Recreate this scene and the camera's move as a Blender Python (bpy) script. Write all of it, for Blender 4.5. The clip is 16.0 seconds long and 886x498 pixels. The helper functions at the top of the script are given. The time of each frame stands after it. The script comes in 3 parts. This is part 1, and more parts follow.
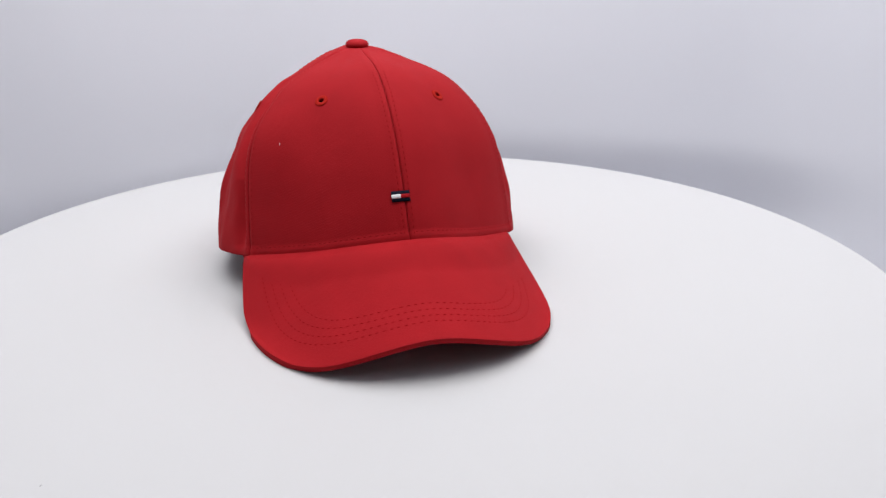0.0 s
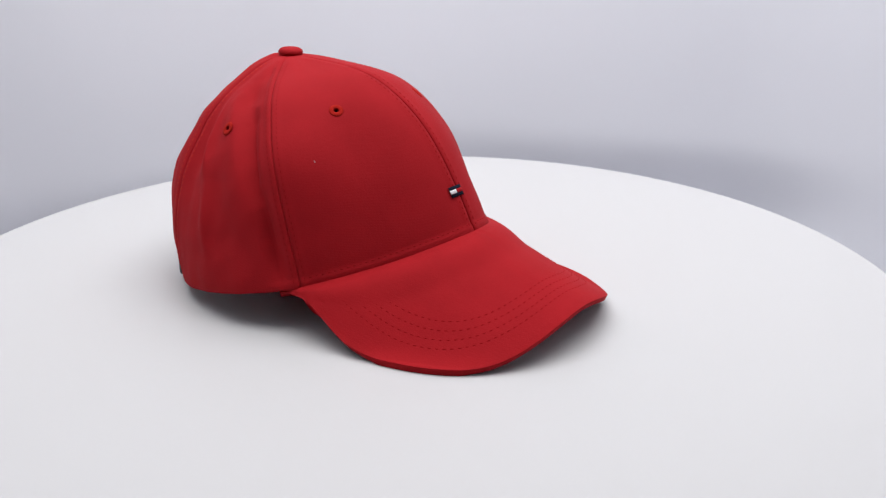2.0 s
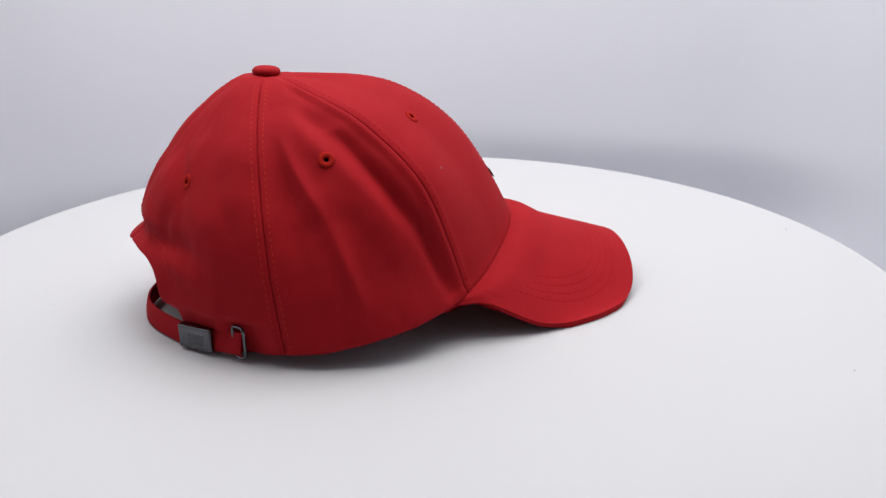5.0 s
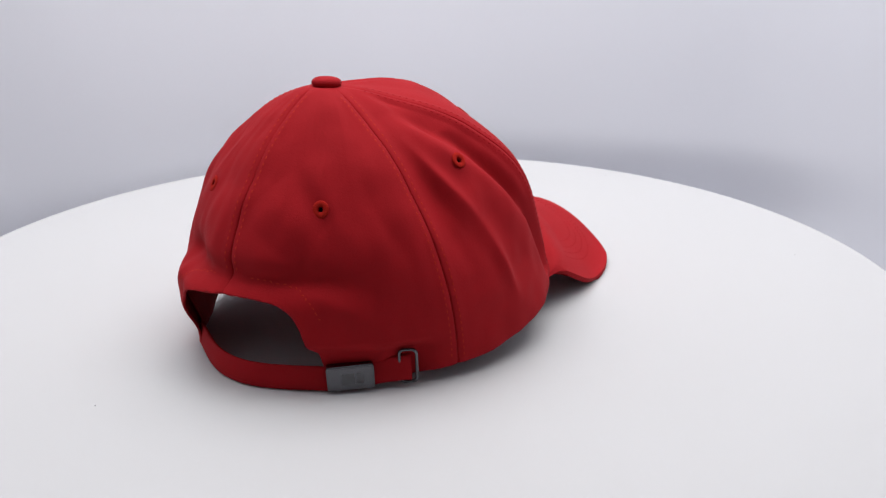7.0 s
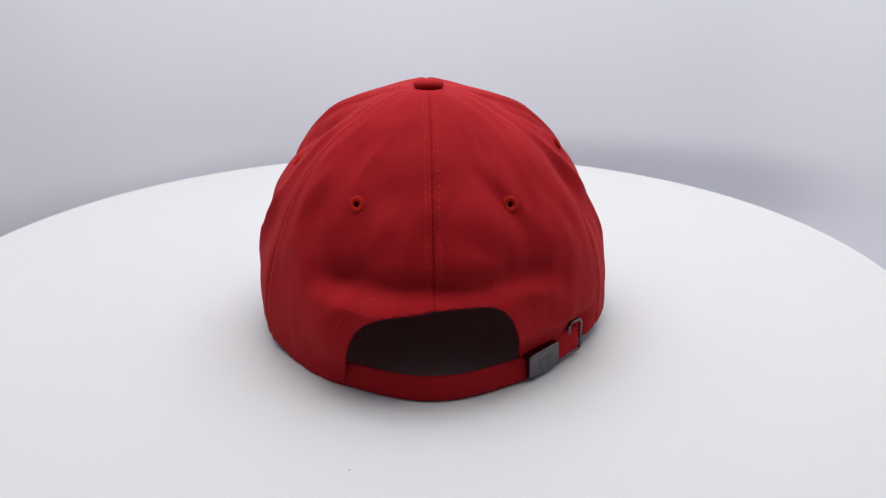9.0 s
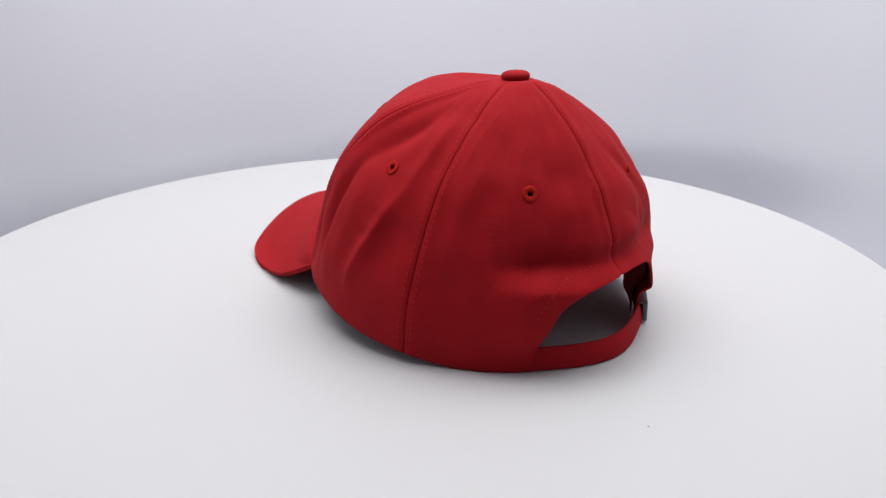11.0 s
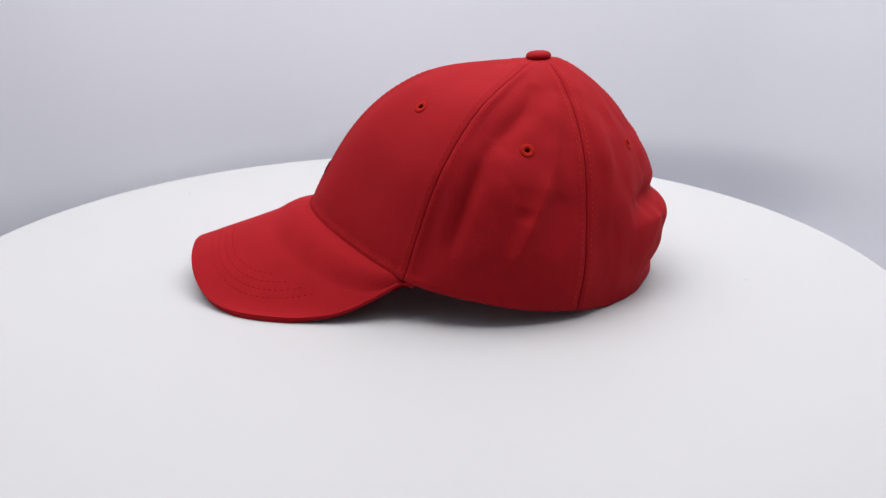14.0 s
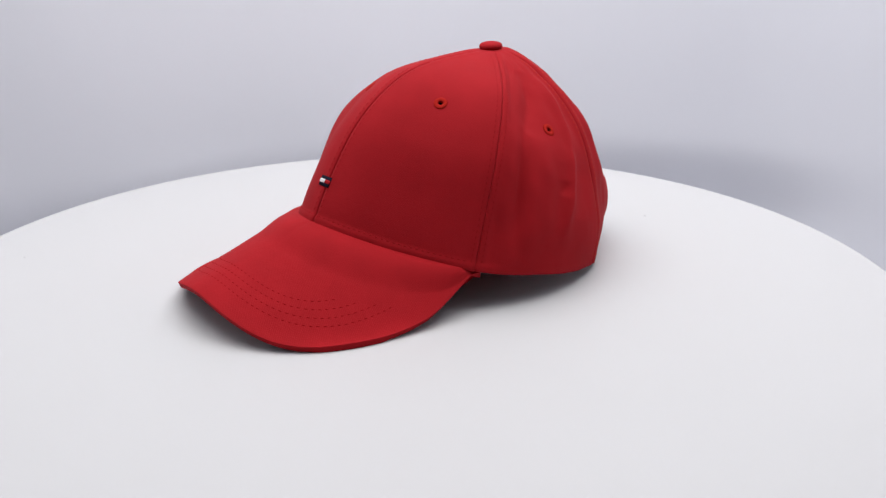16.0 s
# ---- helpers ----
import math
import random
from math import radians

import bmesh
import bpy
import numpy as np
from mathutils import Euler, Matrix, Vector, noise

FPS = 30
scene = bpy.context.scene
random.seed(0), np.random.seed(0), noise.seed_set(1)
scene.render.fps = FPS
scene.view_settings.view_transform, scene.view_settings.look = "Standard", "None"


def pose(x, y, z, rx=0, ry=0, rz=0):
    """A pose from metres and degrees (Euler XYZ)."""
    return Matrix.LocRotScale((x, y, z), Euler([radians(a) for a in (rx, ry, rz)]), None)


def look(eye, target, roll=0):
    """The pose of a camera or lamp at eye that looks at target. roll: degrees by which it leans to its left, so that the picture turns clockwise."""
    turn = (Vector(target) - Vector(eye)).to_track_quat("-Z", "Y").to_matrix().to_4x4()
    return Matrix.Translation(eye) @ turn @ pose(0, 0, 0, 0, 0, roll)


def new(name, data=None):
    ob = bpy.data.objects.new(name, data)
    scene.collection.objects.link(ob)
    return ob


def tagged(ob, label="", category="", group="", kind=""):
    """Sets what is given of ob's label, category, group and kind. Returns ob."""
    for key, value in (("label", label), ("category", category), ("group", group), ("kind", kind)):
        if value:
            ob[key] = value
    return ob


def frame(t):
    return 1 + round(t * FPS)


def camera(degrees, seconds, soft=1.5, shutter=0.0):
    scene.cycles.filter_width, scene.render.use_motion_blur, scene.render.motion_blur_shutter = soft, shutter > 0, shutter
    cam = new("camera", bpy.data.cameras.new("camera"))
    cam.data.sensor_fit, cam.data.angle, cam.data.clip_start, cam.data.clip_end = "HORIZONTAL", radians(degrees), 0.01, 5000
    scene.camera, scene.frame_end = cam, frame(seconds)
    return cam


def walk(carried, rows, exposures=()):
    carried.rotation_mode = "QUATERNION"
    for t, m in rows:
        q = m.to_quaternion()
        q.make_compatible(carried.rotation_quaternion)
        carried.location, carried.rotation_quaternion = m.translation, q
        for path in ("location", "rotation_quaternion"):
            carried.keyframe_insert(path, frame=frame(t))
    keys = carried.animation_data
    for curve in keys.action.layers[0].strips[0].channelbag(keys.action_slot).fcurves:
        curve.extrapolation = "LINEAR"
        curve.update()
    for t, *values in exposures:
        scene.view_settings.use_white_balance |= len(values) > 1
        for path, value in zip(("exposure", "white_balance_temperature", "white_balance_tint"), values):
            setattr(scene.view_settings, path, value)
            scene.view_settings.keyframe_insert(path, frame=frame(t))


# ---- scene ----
# ---- camera ----
cam = camera(53.69, 16.0, soft=1.25)
CAM_POSE = pose(0.0, -0.5, 0.2035, 69.544, 0, -2.486) @ pose(0, 0, 0, 0, 0, -0.19)
cam.data.dof.use_dof, cam.data.dof.focus_distance, cam.data.dof.aperture_fstop = True, 0.47, 14.0
walk(cam, [(0.0, CAM_POSE), (16.0, CAM_POSE)], exposures=[(0.0, 0.0), (16.0, 0.0)])

# ---- light: a white photo tent under one broad lamp, open to a bright room at the front ----
world = bpy.data.worlds.new("world")
world.use_nodes = True
world.node_tree.nodes["Background"].inputs["Color"].default_value = (0.93, 0.94, 1.0, 1)
world.node_tree.nodes["Background"].inputs["Strength"].default_value = 0.085
scene.world = world


def area_lamp(name, eye, target, sx, sy, watts, colour):
    data = bpy.data.lights.new(name, "AREA")
    data.shape, data.size, data.size_y = "RECTANGLE", sx, sy
    data.energy, data.color = watts, colour
    ob = new(name, data)
    ob.matrix_world = look(eye, target)
    return ob


area_lamp("tent_lamp", (0.03, 0.12, 0.98), (0.03, 0.12, 0.0), 1.30, 0.80, 14.7, (0.995, 0.985, 0.99))


# ---- materials ----
def material(name, colour, rough=0.6, metal=0.0, sheen=0.0):
    m = bpy.data.materials.new(name)
    m.use_nodes = True
    b = m.node_tree.nodes["Principled BSDF"]
    b.inputs["Base Color"].default_value = (*colour, 1)
    b.inputs["Roughness"].default_value = rough
    b.inputs["Metallic"].default_value = metal
    b.inputs["Sheen Weight"].default_value = sheen
    return m


def grain(m, colour, other, scale, fine, bump, distance, coarse_mix=0.5):
    """Two scales of colour variation and a fine relief."""
    nt = m.node_tree
    b = nt.nodes["Principled BSDF"]
    co = nt.nodes.new("ShaderNodeTexCoord")
    n1, n2 = nt.nodes.new("ShaderNodeTexNoise"), nt.nodes.new("ShaderNodeTexNoise")
    n1.inputs["Scale"].default_value, n1.inputs["Detail"].default_value = scale, 3
    n2.inputs["Scale"].default_value, n2.inputs["Detail"].default_value = fine, 2
    mixv = nt.nodes.new("ShaderNodeMix")
    mixv.inputs["Factor"].default_value = coarse_mix
    mix = nt.nodes.new("ShaderNodeMix")
    mix.data_type = "RGBA"
    mix.inputs["A"].default_value, mix.inputs["B"].default_value = (*colour, 1), (*other, 1)
    bp = nt.nodes.new("ShaderNodeBump")
    bp.inputs["Strength"].default_value, bp.inputs["Distance"].default_value = bump, distance
    for n in (n1, n2):
        nt.links.new(co.outputs["Object"], n.inputs["Vector"])
    nt.links.new(n1.outputs["Fac"], mixv.inputs["A"])
    nt.links.new(n2.outputs["Fac"], mixv.inputs["B"])
    nt.links.new(mixv.outputs["Result"], mix.inputs["Factor"])
    nt.links.new(mix.outputs["Result"], b.inputs["Base Color"])
    nt.links.new(n2.outputs["Fac"], bp.inputs["Height"])
    nt.links.new(bp.outputs["Normal"], b.inputs["Normal"])
    return m


RED, RED_B = (0.255, 0.0035, 0.007), (0.385, 0.008, 0.013)


def twill(name, colour, other):
    """Cotton twill: a fine uneven weave over a soft mottling."""
    m = grain(material(name, colour, 0.85, 0.0, 0.0), colour, other, 60, 1500, 0.45, 0.00025, 0.5)
    nt = m.node_tree
    b = nt.nodes["Principled BSDF"]
    b.inputs["Specular IOR Level"].default_value = 0.14
    co = nt.nodes["Texture Coordinate"]
    # diagonal ribs of the weave, and small creases a few millimetres across
    rib, crease = nt.nodes.new("ShaderNodeTexWave"), nt.nodes.new("ShaderNodeTexNoise")
    rib.bands_direction = "DIAGONAL"
    rib.inputs["Scale"].default_value, rib.inputs["Distortion"].default_value = 520, 1.6
    rib.inputs["Detail"].default_value, rib.inputs["Detail Scale"].default_value = 2, 1.5
    crease.inputs["Scale"].default_value, crease.inputs["Detail"].default_value, crease.inputs["Roughness"].default_value = 85, 5, 0.62
    last = b.inputs["Normal"].links[0].from_node
    for tex, out, strength, dist in ((rib, "Fac", 0.10, 0.0003), (crease, "Fac", 0.24, 0.0010)):
        nt.links.new(co.outputs["Object"], tex.inputs["Vector"])
        bp = nt.nodes.new("ShaderNodeBump")
        bp.inputs["Strength"].default_value, bp.inputs["Distance"].default_value = strength, dist
        nt.links.new(tex.outputs[out], bp.inputs["Height"])
        nt.links.new(last.outputs["Normal"], bp.inputs["Normal"])
        last = bp
    nt.links.new(last.outputs["Normal"], b.inputs["Normal"])
    return m


M_TWILL = twill("red_twill", RED, RED_B)
M_THREAD = grain(material("red_thread", (0.27, 0.004, 0.006), 0.9), (0.24, 0.0035, 0.0055), (0.30, 0.005, 0.008), 60, 2500, 0.3, 0.0001)
M_THREAD_SOFT = grain(material("soft_red_thread", (0.25, 0.0035, 0.006), 0.9), (0.22, 0.003, 0.005), (0.29, 0.005, 0.008), 60, 2500, 0.3, 0.0001)
M_THREAD_LIGHT = grain(material("orange_red_thread", (0.52, 0.04, 0.03), 0.7), (0.40, 0.020, 0.011), (0.49, 0.031, 0.014), 60, 2500, 0.3, 0.0001)
M_NAVY = grain(material("navy_thread", (0.007, 0.008, 0.018), 0.9), (0.005, 0.006, 0.014), (0.010, 0.011, 0.024), 300, 3000, 0.4, 0.0002)
for m in (M_THREAD, M_THREAD_SOFT, M_THREAD_LIGHT, M_NAVY):
    m.node_tree.nodes["Principled BSDF"].inputs["Specular IOR Level"].default_value = 0.08
M_EYELET = grain(material("eyelet_thread", (0.36, 0.012, 0.009), 0.9), (0.32, 0.010, 0.007), (0.42, 0.016, 0.010), 60, 2500, 0.3, 0.0001)
M_EYELET.node_tree.nodes["Principled BSDF"].inputs["Specular IOR Level"].default_value = 0.08
M_WHITE = grain(material("white_thread", (0.75, 0.75, 0.76), 0.75), (0.66, 0.66, 0.68), (0.8, 0.8, 0.8), 300, 3000, 0.4, 0.0002)
M_METAL = grain(material("gunmetal", (0.11, 0.11, 0.12), 0.26, 1.0), (0.09, 0.09, 0.10), (0.14, 0.14, 0.15), 200, 2600, 0.06, 0.0001)
M_METAL_DARK = grain(material("gunmetal_engraved", (0.095, 0.095, 0.10), 0.34, 1.0), (0.085, 0.085, 0.09), (0.105, 0.105, 0.11), 200, 2600, 0.06, 0.0001)
M_TABLE = grain(material("white_lacquer", (0.52, 0.52, 0.522), 0.5), (0.508, 0.508, 0.511), (0.532, 0.532, 0.534), 5, 900, 0.05, 0.0001, 0.4)
M_TABLE.node_tree.nodes["Principled BSDF"].inputs["Specular IOR Level"].default_value = 0.25
M_PAPER = grain(material("white_backdrop", (0.82, 0.825, 0.87), 0.9), (0.80, 0.805, 0.855), (0.84, 0.845, 0.885), 3, 400, 0.06, 0.0004, 0.3)


# ---- small builders ----
def part(name, bm, mat, parent, label="", smooth=True):
    me = bpy.data.meshes.new(name)
    bm.to_mesh(me)
    bm.free()
    if smooth:
        for p in me.polygons:
            p.use_smooth = True
    me.materials.append(mat)
    ob = new(name, me)
    if parent:
        ob.parent = parent
    if label:
        tagged(ob, label)
    return ob


def from_arrays(name, verts, faces, mat, parent, label="", smooth=True):
    me = bpy.data.meshes.new(name)
    me.from_pydata([tuple(map(float, p)) for p in verts], [], [tuple(map(int, f)) for f in faces])
    if smooth:
        me.polygons.foreach_set("use_smooth", [True] * len(me.polygons))
    me.materials.append(mat)
    ob = new(name, me)
    if parent:
        ob.parent = parent
    if label:
        tagged(ob, label)
    return ob


def lathe(profile, n=160):
    bm = bmesh.new()
    rings = []
    for r, z in profile:
        if r < 1e-6:
            rings.append([bm.verts.new((0, 0, z))])
        else:
            rings.append([bm.verts.new((r * math.cos(2 * math.pi * k / n), r * math.sin(2 * math.pi * k / n), z)) for k in range(n)])
    for a, b in zip(rings, rings[1:]):
        for k in range(n):
            q = [a[k % len(a)], a[(k + 1) % len(a)], b[(k + 1) % len(b)], b[k % len(b)]]
            q = list(dict.fromkeys(q))
            if len(q) > 2:
                bm.faces.new(q)
    bmesh.ops.recalc_face_normals(bm, faces=bm.faces)
    return bm


def hermite(xs, ys, x):
    """Smooth curve through knots."""
    xs, ys, x = np.asarray(xs, float), np.asarray(ys, float), np.asarray(x, float)
    d = np.gradient(ys, xs)
    d[0] = d[-1] = 0
    k = np.clip(np.searchsorted(xs, x) - 1, 0, len(xs) - 2)
    h = xs[k + 1] - xs[k]
    t = (x - xs[k]) / h
    return (2 * t**3 - 3 * t**2 + 1) * ys[k] + (t**3 - 2 * t**2 + t) * h * d[k] + (3 * t**2 - 2 * t**3) * ys[k + 1] + (t**3 - t**2) * h * d[k + 1]


def smoothstep(a, b, x):
    t = np.clip((np.asarray(x, float) - a) / (b - a), 0, 1)
    return t * t * (3 - 2 * t)


# ---- the place: backdrop sweep, floor of the tent, ceiling, turntable ----
def backdrop():
    """A hanging white sheet behind the disc, a little nearer on one side, with very shallow waves."""
    bm = bmesh.new()
    xs, zs = np.linspace(-1.0, 1.0, 80), np.linspace(-0.50, 1.02, 110)
    def hang(x, z):
        """It tucks away under the disc's level and turns forward into the corner on one side."""
        low = 0.05 * float(smoothstep(0.0, -0.12, z + 0.015 + 0.12 * abs(x)))
        side = 0.45 + 0.55 * float(smoothstep(-0.2, 0.35, x)) - 0.9 * float(smoothstep(0.42, 0.62, x))
        return low * side - 0.9 * max(x - 0.42, 0.0) ** 1.5

    grid = [[bm.verts.new((x, 0.50 + 0.20 * x + hang(x, z) + 0.004 * math.sin(9 * x + 1) + 0.002 * math.sin(23 * x + 2 * z), z)) for x in xs] for z in zs]
    for a, b in zip(grid, grid[1:]):
        for k in range(len(xs) - 1):
            bm.faces.new((a[k], a[k + 1], b[k + 1], b[k]))
    ob = part("backdrop", bm, M_PAPER, None)
    mod = ob.modifiers.new("thick", "SOLIDIFY")
    mod.thickness, mod.offset = 0.004, 1
    return tagged(ob, "pale lavender-white backdrop sheet hanging behind the turntable", "backdrop", kind="structure")


def slab(name, size, at, mat, label, category):
    bm = bmesh.new()
    bmesh.ops.create_cube(bm, size=1)
    bmesh.ops.scale(bm, vec=size, verts=bm.verts)
    ob = part(name, bm, mat, None, smooth=False)
    ob.location = at
    return tagged(ob, label, category, kind="structure")


backdrop()
slab("wall_left", (0.02, 1.50, 1.52), (-0.99, -0.12, 0.26), M_PAPER, "white side wall of the photo tent", "wall")
slab("wall_right", (0.02, 1.60, 1.52), (0.99, -0.08, 0.26), M_PAPER, "white side wall of the photo tent", "wall")
slab("floor", (1.96, 1.60, 0.02), (0, -0.08, -0.51), M_PAPER, "white floor under the turntable", "floor")
slab("ceiling", (1.96, 1.60, 0.02), (0, -0.08, 1.03), M_PAPER, "white ceiling of the photo tent", "ceiling")

TABLE_R = 0.2987
OFF_AXIS = (-0.0013, 0.0006)
DUST = ((-0.0266, 0.2036, 0.00035, 20), (-0.1408, -0.2100, 0.0003, 70), (0.0618, -0.2688, 0.00045, 130))


def turntable():
    root = new("turntable")
    prof = [(0, 0), (TABLE_R - 0.06, 0), (TABLE_R - 0.004, 0)]
    for k in range(1, 9):
        a = math.radians(90 * k / 8)
        prof.append((TABLE_R - 0.004 + 0.004 * math.sin(a), -0.004 + 0.004 * math.cos(a)))
    prof += [(TABLE_R, -0.014), (TABLE_R - 0.004, -0.018), (0, -0.018)]
    part("tabletop", lathe(prof, 256), M_TABLE, root).location = (*OFF_AXIS, 0)
    part("pedestal", lathe([(0, -0.0182), (0.11, -0.0182), (0.11, -0.10), (0.04, -0.11), (0.04, -0.46), (0.16, -0.48), (0.16, -0.4995), (0, -0.4995)], 96), M_TABLE, root)
    return tagged(root, "round matt white turntable disc turning under the cap", "turntable")


TURNTABLE = turntable()

# dust on the disc
M_DUST = grain(material("grey_dust", (0.2, 0.2, 0.21), 0.9), (0.16, 0.16, 0.17), (0.25, 0.25, 0.26), 400, 3000, 0.2, 0.0001)


def dust_speck(x, y, size, turned):
    bm = bmesh.new()
    bmesh.ops.create_icosphere(bm, subdivisions=1, radius=size)
    bmesh.ops.scale(bm, vec=(1.6, 0.8, 0.5), verts=bm.verts)
    ob = part("dust_speck", bm, M_DUST, TURNTABLE, "tiny grey dust speck")
    ob.matrix_local = pose(x, y, size * 0.42, 0, 0, turned)


for x, y, size, turned in DUST:
    dust_speck(x, y, size, turned)

# ---- the cap, in its own space: front towards -y, origin under the crown's button ----
Z_TOP = 0.1292


def visor_z(x, y):
    lift = 0.0053 * float(smoothstep(-0.150, -0.095, y) * smoothstep(-0.055, -0.080, x))
    d = y + 0.1355
    return 0.0454 + 0.3572 * d + 0.263 * d * d + (0.0331 + 0.05 * d) * x - 3.94 * abs(x + 0.0071) ** 1.7935 + lift


KNOT = (0, 26, 48, 76, 100, 118, 144, 180)
RIM_R = (0.1363, 0.1210, 0.1120, 0.0969, 0.0848, 0.0770, 0.0725, 0.0765)
RIM_Z = (0.0438, 0.0320, 0.0218, 0.0125, 0.0068, 0.0020, 0.0008, 0.0008)
POW_A = (2.12, 2.40, 2.74, 1.94, 2.13, 2.52, 2.42, 2.39)
POW_B = (3.60, 2.71, 2.16, 1.87, 1.58, 1.46, 1.33, 1.20)
FLARE = (0.0331, 0.0233, 0.0120, -0.0057, -0.0034, -0.0105, -0.0075, -0.0105)
FLAT = (0.0019, 0.0023, 0.0015, 0.0030, 0.0056, 0.0060, 0.0106, 0.0112)
SEAM_FRONT, SEAM_BACK = 49.0, 103.0  # where the seams lie in the cloth, half way down
NPHI, NROW = 720, 150

# soft folds of the unlined panels: side (+1 wearer's left), angle and height at both ends, width, depth
FOLDS = (
    (-1, 80, 0.1215, 66, 0.104, 0.0062, -0.0026), (-1, 66, 0.110, 56, 0.064, 0.0055, -0.0056), (-1, 56, 0.074, 49, 0.026, 0.0048, -0.0044),
    (-1, 84, 0.119, 66, 0.084, 0.0080, 0.0024), (-1, 93, 0.109, 81, 0.070, 0.0042, 0.0022), (-1, 81, 0.072, 75, 0.032, 0.0042, 0.0018),
    (-1, 98, 0.107, 86, 0.062, 0.0055, -0.0012), (-1, 78, 0.084, 66, 0.036, 0.0110, -0.0018), (-1, 97, 0.095, 90, 0.050, 0.0070, -0.0018),
    (1, 80, 0.120, 63, 0.094, 0.0060, -0.0028), (1, 62, 0.097, 55, 0.040, 0.0048, -0.0038), (1, 94, 0.116, 89, 0.084, 0.0050, 0.0016),
    (1, 89, 0.086, 74, 0.034, 0.0046, 0.0027), (1, 79, 0.074, 72, 0.040, 0.0100, -0.0012), (1, 79, 0.064, 77, 0.056, 0.0055, -0.0010),
    (1, 92, 0.070, 84, 0.040, 0.0080, -0.0012),
    (-1, 163, 0.110, 140, 0.076, 0.0060, -0.0024), (-1, 152, 0.106, 127, 0.064, 0.0060, 0.0018), (-1, 172, 0.076, 147, 0.058, 0.0055, -0.0020),
    (-1, 147, 0.060, 124, 0.048, 0.0055, -0.0022), (-1, 151, 0.051, 122, 0.034, 0.0050, 0.0018), (-1, 124, 0.092, 112, 0.060, 0.0060, -0.0016),
    (1, 128, 0.113, 115, 0.076, 0.0060, 0.0018), (1, 115, 0.076, 111, 0.048, 0.0055, 0.0016), (1, 124, 0.096, 126, 0.060, 0.0075, -0.0020),
    (1, 153, 0.053, 134, 0.026, 0.0045, 0.0022), (1, 164, 0.066, 138, 0.052, 0.0060, -0.0024), (1, 172, 0.088, 152, 0.070, 0.0070, 0.0014),
    (1, 116, 0.108, 142, 0.101, 0.0120, -0.0042), (-1, 168, 0.092, 146, 0.072, 0.0150, 0.0026),
    (-1, 178, 0.070, 150, 0.060, 0.0120, 0.0022), (1, 176, 0.075, 160, 0.062, 0.0120, 0.0012),
)


def in_opening(p):
    """Over nought inside the arch above the strap at the back: rounded, a little lower towards the wearer's left."""
    x, y, z = p[..., 0], p[..., 1], p[..., 2]
    g = 1 - np.abs((x - 0.0002) / 0.0408) ** 5 - np.abs(z / (0.0465 - 0.14 * np.clip(x, 0, 0.1))) ** 3
    return np.where(y > 0.02, g, -1.0)


def crown_grid():
    phi = np.linspace(-180, 180, NPHI + 1)
    P = np.zeros((NPHI + 1, NROW + 1, 3))
    h = np.cos(np.linspace(0, math.pi / 2, 500) ** 1.0)
    for i, f in enumerate(phi):
        a = abs(f)
        R, zr, pa, pb, fl, ft = (float(hermite(KNOT, k, a)) for k in (RIM_R, RIM_Z, POW_A, POW_B, FLARE, FLAT))
        sup = (1 - np.clip(h, 0, 1) ** pa) ** (1 / pb)
        r = ft + (R - fl - ft) * sup + fl * (1 - h)
        z = zr + (Z_TOP - zr) * h
        r, z = np.r_[0, r], np.r_[Z_TOP, z]
        sx = math.sin(math.radians(f))
        s = np.r_[0, np.cumsum(np.hypot(np.diff(r), np.diff(z)))]
        u = np.linspace(0, s[-1], NROW + 1)
        r, z = np.interp(u, s, r), np.interp(u, s, z)
        x = r * sx
        x = x * (1 - 0.021 * np.tanh(x / 0.03))
        P[i] = np.c_[x, -r * math.cos(math.radians(f)), z]
    return phi, P


def lay_seams(phi, P):
    """Let the seams lean: each row of the cloth is shifted round so that they run nearer the front at the hem."""
    Q = np.empty_like(P)
    for j in range(NROW + 1):
        f = j / NROW
        real = np.sign(phi) * np.interp(np.abs(phi), (0, SEAM_FRONT, SEAM_BACK, 180), (0, 60.0 - 16.5 * f, 109.0 - 11.0 * f, 180))
        for c in range(3):
            Q[:, j, c] = np.interp(real, phi, P[:, j, c])
    return Q


def grid_normals(P):
    du, dv = np.gradient(P, axis=0), np.gradient(P, axis=1)
    du[0] = du[-1] = (P[1] - P[-2]) / 2
    n = np.cross(dv, du)
    n /= np.linalg.norm(n, axis=2, keepdims=True) + 1e-12
    n[:, 0] = (0, 0, 1)
    return n


